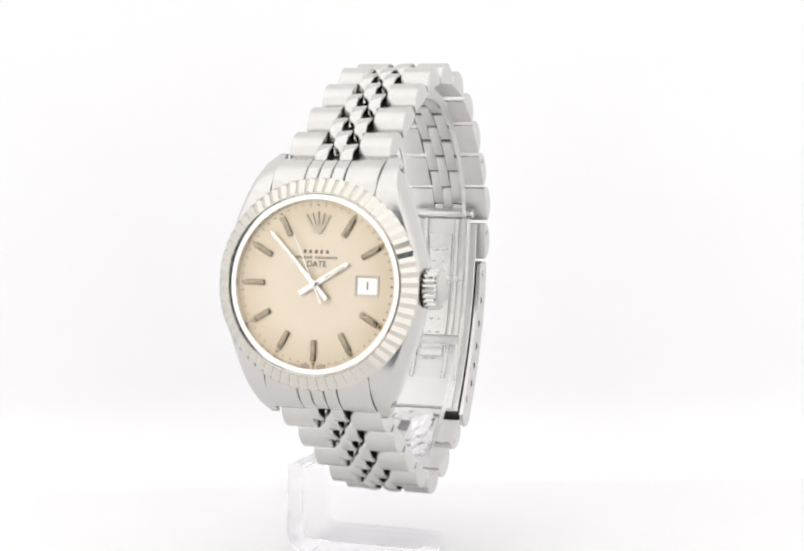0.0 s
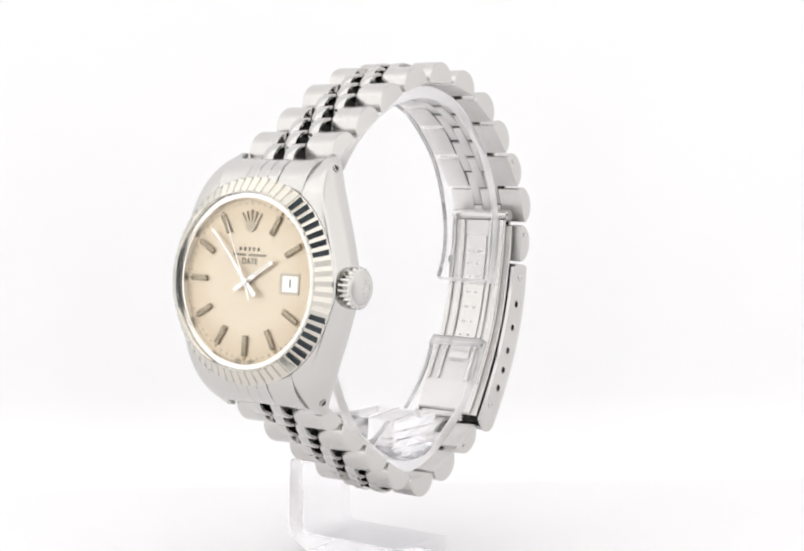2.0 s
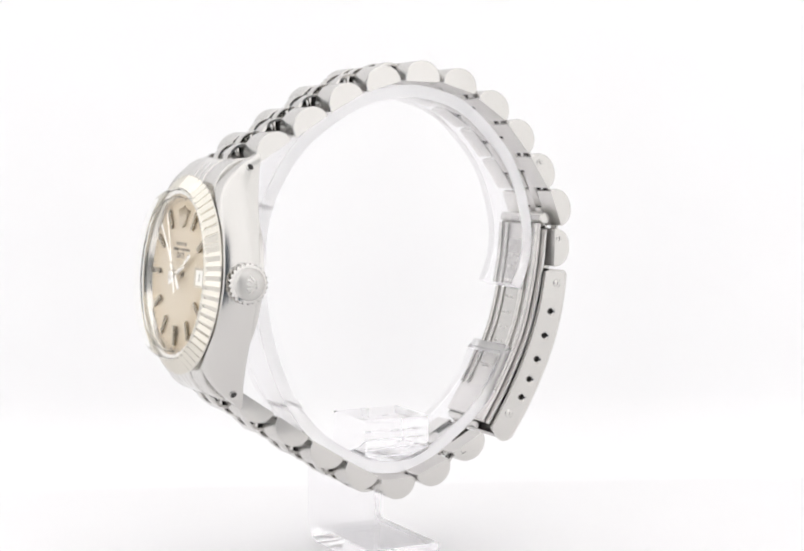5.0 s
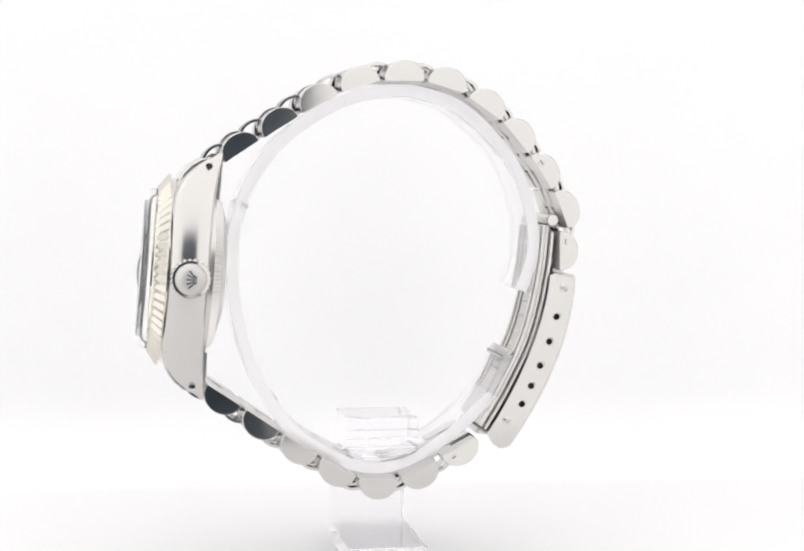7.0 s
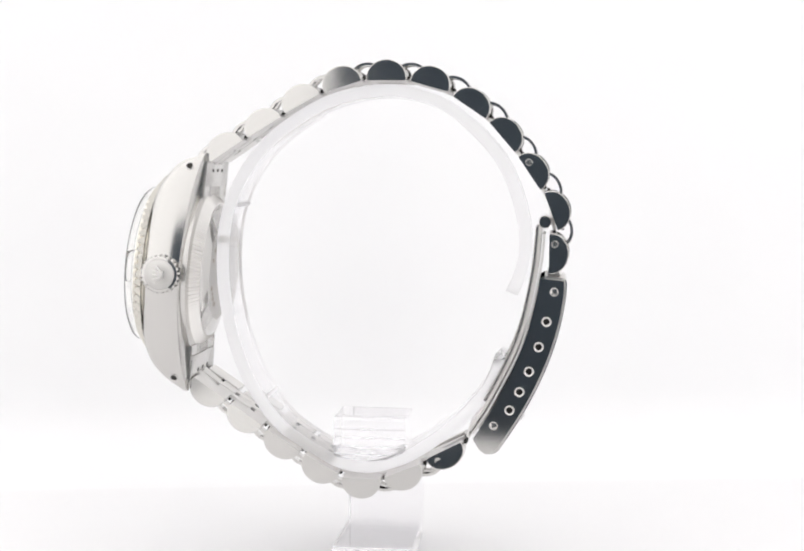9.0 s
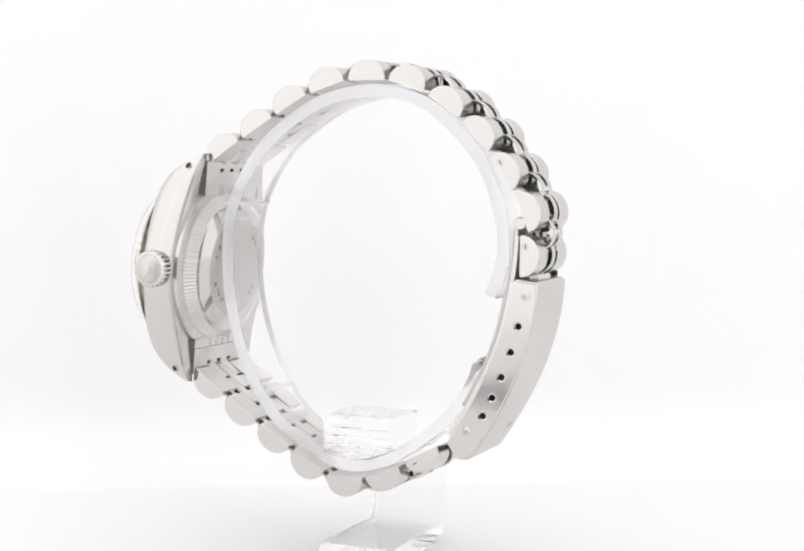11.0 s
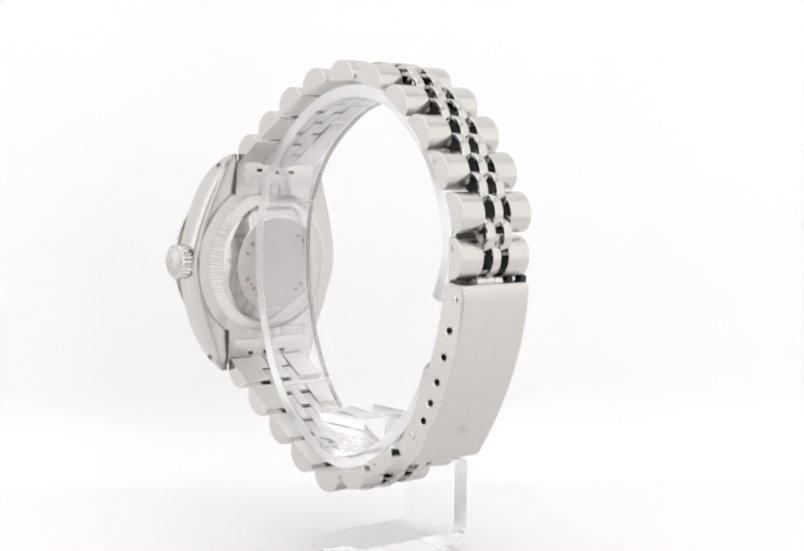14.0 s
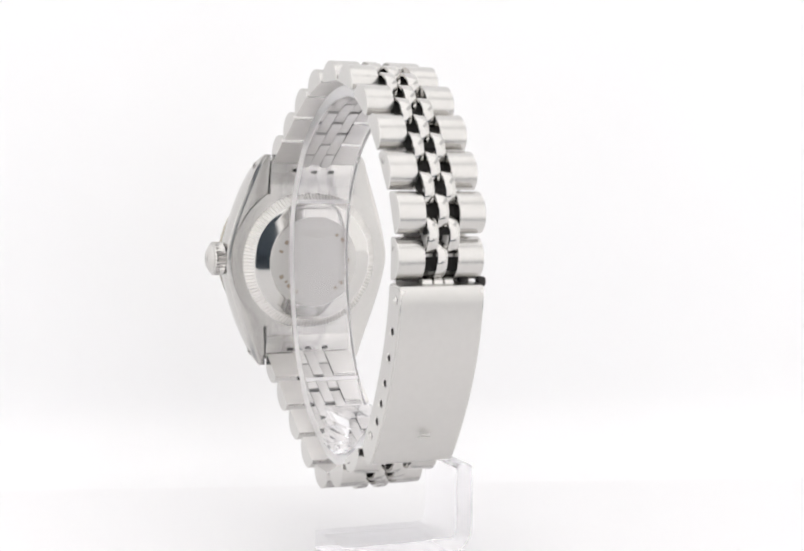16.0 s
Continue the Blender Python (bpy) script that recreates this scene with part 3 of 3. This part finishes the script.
def link_screw(row, u, h, w, side=1):
    """A small slotted screw head in the end of an outer link."""
    s, z, a = row[:3]
    bm = lathe([(0.0, -0.1), (0.44, -0.1), (0.44, 0.06), (0.38, 0.1), (0.0, 0.1)], 18, "x")
    m = link_pose(MID + w, s, z, a) @ at(0, u, h)
    ob = part("link_screw", bm, satin, watch, "", m)
    # dark bar paints the shade of the screw's slot
    part("slot", box(0.08, 0.115, -0.3, 0.3, -0.05, 0.05), grime_and_shade, ob)


build_run(UPPER, 12.5, 10.9, (-23.4, -2.6, 42), 0.5)
for side in (-1, 0, 1):
    place("inner_link", link_mesh("inner_link", 2.0, 1.5, 1.3, 0.2, [polished, satin, lightened_steel]), None, watch, "", link_pose(MID + 0.5 + side * 1.36, 21.9, -14.35, -91))
build_run(LOWER, 12.55, 10.9, (-25.7, -26.3, 138), 0.2)

link_screw(UPPER[8], -1.15, 0.75, 6.0)
link_screw(UPPER[10], -1.2, 0.7, 5.92)
link_screw(LOWER[6], 1.2, 0.75, 5.63)

# ---- the clasp ----
def arc_through(a, b, c, n=20):
    """A smooth line that passes a at the start, b half way and c at the end."""
    a, b, c = Vector(a), Vector(b), Vector(c)
    return [a * ((1 - t) * (1 - 2 * t)) + b * (4 * t * (1 - t)) + c * (t * (2 * t - 1)) for t in [k / n for k in range(n + 1)]]


PLANE = Matrix(((0, 0, 1, 0), (1, 0, 0, 0), (0, 1, 0, 0), (0, 0, 0, 1)))


def make_clasp():
    x0, x1 = MID - 5.05, MID + 5.65
    inner = arc_through((20.7, -14.7), (18.2, -24.6), (12.6, -35.2))
    outer = arc_through((24.1, -15.2), (21.75, -25.8), (15.75, -36.7))
    top = [Vector((21.3, -14.35)), Vector((23.3, -14.55)), Vector((23.95, -14.8))]
    side = [tuple(p) for p in inner[::-1]] + [tuple(p) for p in top] + [tuple(p) for p in outer] + [(15.0, -37.05), (14.2, -37.1), (13.4, -36.5)]
    holes = [(21.63, -20.05), (20.71, -23.27), (19.55, -26.41), (18.4, -29.04), (17.18, -31.4)]
    rings = [[(hs + 0.56 * math.cos(-a), hz + 0.56 * math.sin(-a)) for a in [2 * math.pi * j / 18 for j in range(18)]] for hs, hz in holes]
    me = cut_sheet("side_wall", [side] + rings, 0.5)
    cover_line = top[:1] + top[1:] + outer[1:] + [Vector((15.0, -37.05))]
    cover = part("clasp_cover", strip(spline([tuple(p) for p in cover_line], 3), -0.45, 0.05, x0 - 0.02, x1 + 0.02, 0.18), brushed, watch, "brushed steel folding clasp cover", None, 40)
    for x in (x0 + 0.27, x1 - 0.27):
        place("side_wall", me, polished, cover, "polished clasp side with five spring-bar holes", Matrix.Translation((x * MM, 0, 0)) @ PLANE)
        for hs, hz in holes:
            bm = lathe([(0.0, -0.6), (0.54, -0.6), (0.54, 0.2), (0.64, 0.26), (0.6, 0.3), (0.42, 0.2), (0.4, -0.3), (0.0, -0.3)], 28, "x")
            if x < MID:
                bmesh.ops.scale(bm, vec=(-1, 1, 1), verts=bm.verts)
            # shade inside the hole is painted as a near-black inner wall and floor
            for f in bm.faces:
                c = f.calc_center_median()
                f.material_index = 1 if math.hypot(c.y, c.z) < 0.43 else 0
            part("hole_rim", bm, [polished, grime_and_shade], cover, "", at(x, hs, hz))
        for hs, hz in ((22.51, -16.27), (15.18, -33.46)):
            bm = lathe([(0.0, -0.34), (0.55, -0.34), (0.55, 0.3), (0.46, 0.38), (0.2, 0.42), (0.12, 0.3), (0.0, 0.3)], 20, "x")
            if x < MID:
                bmesh.ops.scale(bm, vec=(-1, 1, 1), verts=bm.verts)
            part("rivet", bm, polished, cover, "", at(x, hs, hz))
    # small plain mark stamped near the free end
    bm = bmesh.new()
    for k in range(2):
        box(-0.8 + 0.15 * k, 0.8 - 0.15 * k, -0.05, 0.05, 0.45 * k, 0.45 * k + 0.16, 0, bm)
    part("stamp", bm, satin, cover, "", pose(MID * MM, 18.62 * MM, -33.4 * MM, -28))
    # folding blades, hinge and latch inside
    line = spline([(21.0, -8.3), (20.4, -14.5), (18.6, -22.5), (15.4, -29.5), (12.4, -34.6)], 8)
    blade = part("folding_blade", strip(line, -0.55, -0.1, MID - 4.1, MID + 4.1, 0.1), lightened_steel, watch, "inner folding blade of the clasp", None, 40)
    # added plate that closes off the cover's dark inside behind the blade
    part("filler_plate", strip(line[1:], 0.05, 0.35, MID - 4.75, MID + 4.9, 0.05), lightened_steel, blade)
    for x in (-4.1, -2.6, 2.0, 3.5):
        part("rail", strip(line[:-6], -0.95, -0.5, MID + x, MID + x + 0.6, 0.12), satin, blade)
    part("panel", strip(line[3:-10], -0.75, -0.5, MID - 1.7, MID + 1.7, 0.08), satin, blade)
    bm = bmesh.new()
    rnd = random.Random(2)
    for k in range(9):
        q = line[6 + 2 * k]
        for c in range(2):
            w = rnd.uniform(0.35, 0.9)
            box(MID - 1.1 + 1.3 * c, MID - 1.1 + 1.3 * c + w, q.x - 0.86 , q.x - 0.7, q.y - 0.16, q.y + 0.16, 0.03, bm)
    part("stamped_bars", bm, lightened_steel, blade)
    bm = lathe([(0, -4.5), (0.7, -4.5), (0.8, -4.35), (0.8, 4.35), (0.7, 4.5), (0, 4.5)], 24, "x")
    part("hinge_rod", bm, polished, blade, "", at(MID, 21.2, -7.55))
    for s, z, a, stuff in ((13.7, -33.3, 28, grime_and_shade), (12.5, -35.2, 30, lightened_steel)):
        bm = box(-3.3, 3.0, -0.25, 0.25, -0.35, 0.35, 0.08)
        part("latch_bar", bm, stuff, blade, "", pose(MID * MM, (s - 0.55) * MM, z * MM, -a))
    for x in (-3.4, -1.1, 1.2, 3.4):
        part("hinge_tube", box(x - 0.55, x + 0.55, 21.7, 22.9, -14.9, -13.7, 0.3), grime_and_shade, cover)
    return cover


make_clasp()

# ---- the stand ----
RING = 1.6          # middle of the ring along x


def make_stand():
    line = spline([(17.9, -17.0), (18.9, -14.6), (19.6, -11.4), (19.35, -7.5), (17.8, -2.3), (15.1, 2.2), (9.9, 7.0), (5.2, 9.0), (0.0, 9.55), (-6.4, 8.2), (-12.2, 4.85),
                   (-16.3, 1.0), (-19.3, -4.0), (-20.65, -8.6), (-20.95, -13.9), (-20.45, -19.1), (-19.0, -24.9), (-16.7, -30.1), (-13.3, -34.7), (-9.3, -37.7), (-5.0, -39.8), (-0.6, -40.35),
                   (3.8, -39.1), (6.9, -37.3), (10.1, -34.9), (13.1, -31.9), (15.3, -28.9), (16.6, -25.4), (15.9, -24.5)], 6)
    bm = strip(line, 0.0, 1.6, RING - 4.2, RING + 4.2, 0.1)
    for f in bm.faces:
        f.material_index = 1 if abs(f.calc_center_median().x - RING) > 4.12 or len(f.verts) > 4 else 0
    ring = part("ring", bm, [acrylic, frosted], stand, "open acrylic ring that holds the bracelet", None, 40)
    ring.visible_shadow = False
    # two low cross ribs on the inner face, above and below the watch case
    for rib in ((-19.6, -6.0), (-15.6, -31.8)):
        k = min(range(len(line)), key=lambda i: (line[i] - Vector(rib)).length)
        a, b = line[k], line[k + 1]
        t = (b - a).normalized() * 0.25
        bar = part("rib", strip([a - t, a + t], 1.5, 1.8, RING - 3.9, RING + 3.9, 0.05), frosted, ring)
        bar.visible_shadow = False
    # seat: a ribbed block on the ring's lowest part
    near = RING + 4.45
    prof = [(-3.2, -38.9), (-3.2, -33.5), (-2.9, -33.2), (near - 0.3, -33.2), (near, -33.5)]
    for z in (-34.6, -35.7, -36.8, -37.9):
        prof += [(near, z + 0.16), (near - 0.35, z + 0.06), (near - 0.35, z - 0.06), (near, z - 0.16)]
    prof += [(near, -38.9)]
    bm = bmesh.new()
    loft(bm, [[(x, y, max(z, low)) for x, z in prof] for y, low in ((-5.45, -38.0), (-5.2, -38.2), (-3.0, -38.65), (-0.6, -38.8), (1.6, -38.5), (3.6, -37.6), (3.85, -37.4))])
    seat = part("seat_block", bm, acrylic, stand, "ribbed clear block under the bracelet", None, 30)
    seat.visible_shadow = False
    # bent foot: base plate, rounded corner and upright
    prof = []
    out_r, th = 3.4, 2.3
    prof += [(7.2, -52.15)]
    prof += [(-11.2 + out_r - out_r * math.sin(a), -52.15 + out_r - out_r * math.cos(a)) for a in [radians(9 * k) for k in range(11)]]
    prof += [(-11.2, -40.6), (-10.7, -40.1), (-9.4, -40.1), (-11.2 + th, -40.6)]
    r = out_r - th
    prof += [(-11.2 + out_r - r * math.cos(a), -52.15 + out_r - r * math.sin(a)) for a in [radians(9 * k) for k in range(11)]]
    prof += [(7.2, -52.15 + th)]
    bm = bmesh.new()
    c = 0.25
    loops = []
    for y in (-5.3, -5.3 + c, 4.9 - c, 4.9):
        loops.append([(x, y, z) for x, z in prof])
    loft(bm, loops)
    foot = part("foot", bm, acrylic, stand, "bent acrylic foot plate with upright", None, 30)
    foot.visible_shadow = False


make_stand()


# ---- the turning ----
def motions():
    turn = [(0.0, 0.00), (0.5, -4.05), (1.0, -8.45), (1.5, -12.62), (2.0, -17.10), (2.5, -21.31), (3.0, -25.78), (3.5, -29.82), (4.0, -34.21), (4.5, -38.28), (5.0, -42.69), (7.5, -64.78), (8.0, -68.59), (8.5, -73.10), (9.0, -77.44), (11.5, -99.84), (12.0, -104.20), (12.5, -108.36), (13.0, -112.87), (13.5, -117.00), (14.0, -121.47), (14.5, -125.69), (15.0, -130.13), (15.5, -134.22), (16.0, -138.62)]
    rows = [(t, pose(0, 0, H, 0, 0, a - 19.0)) for t, a in turn]
    walk(watch, rows)
    walk(stand, rows)


motions()
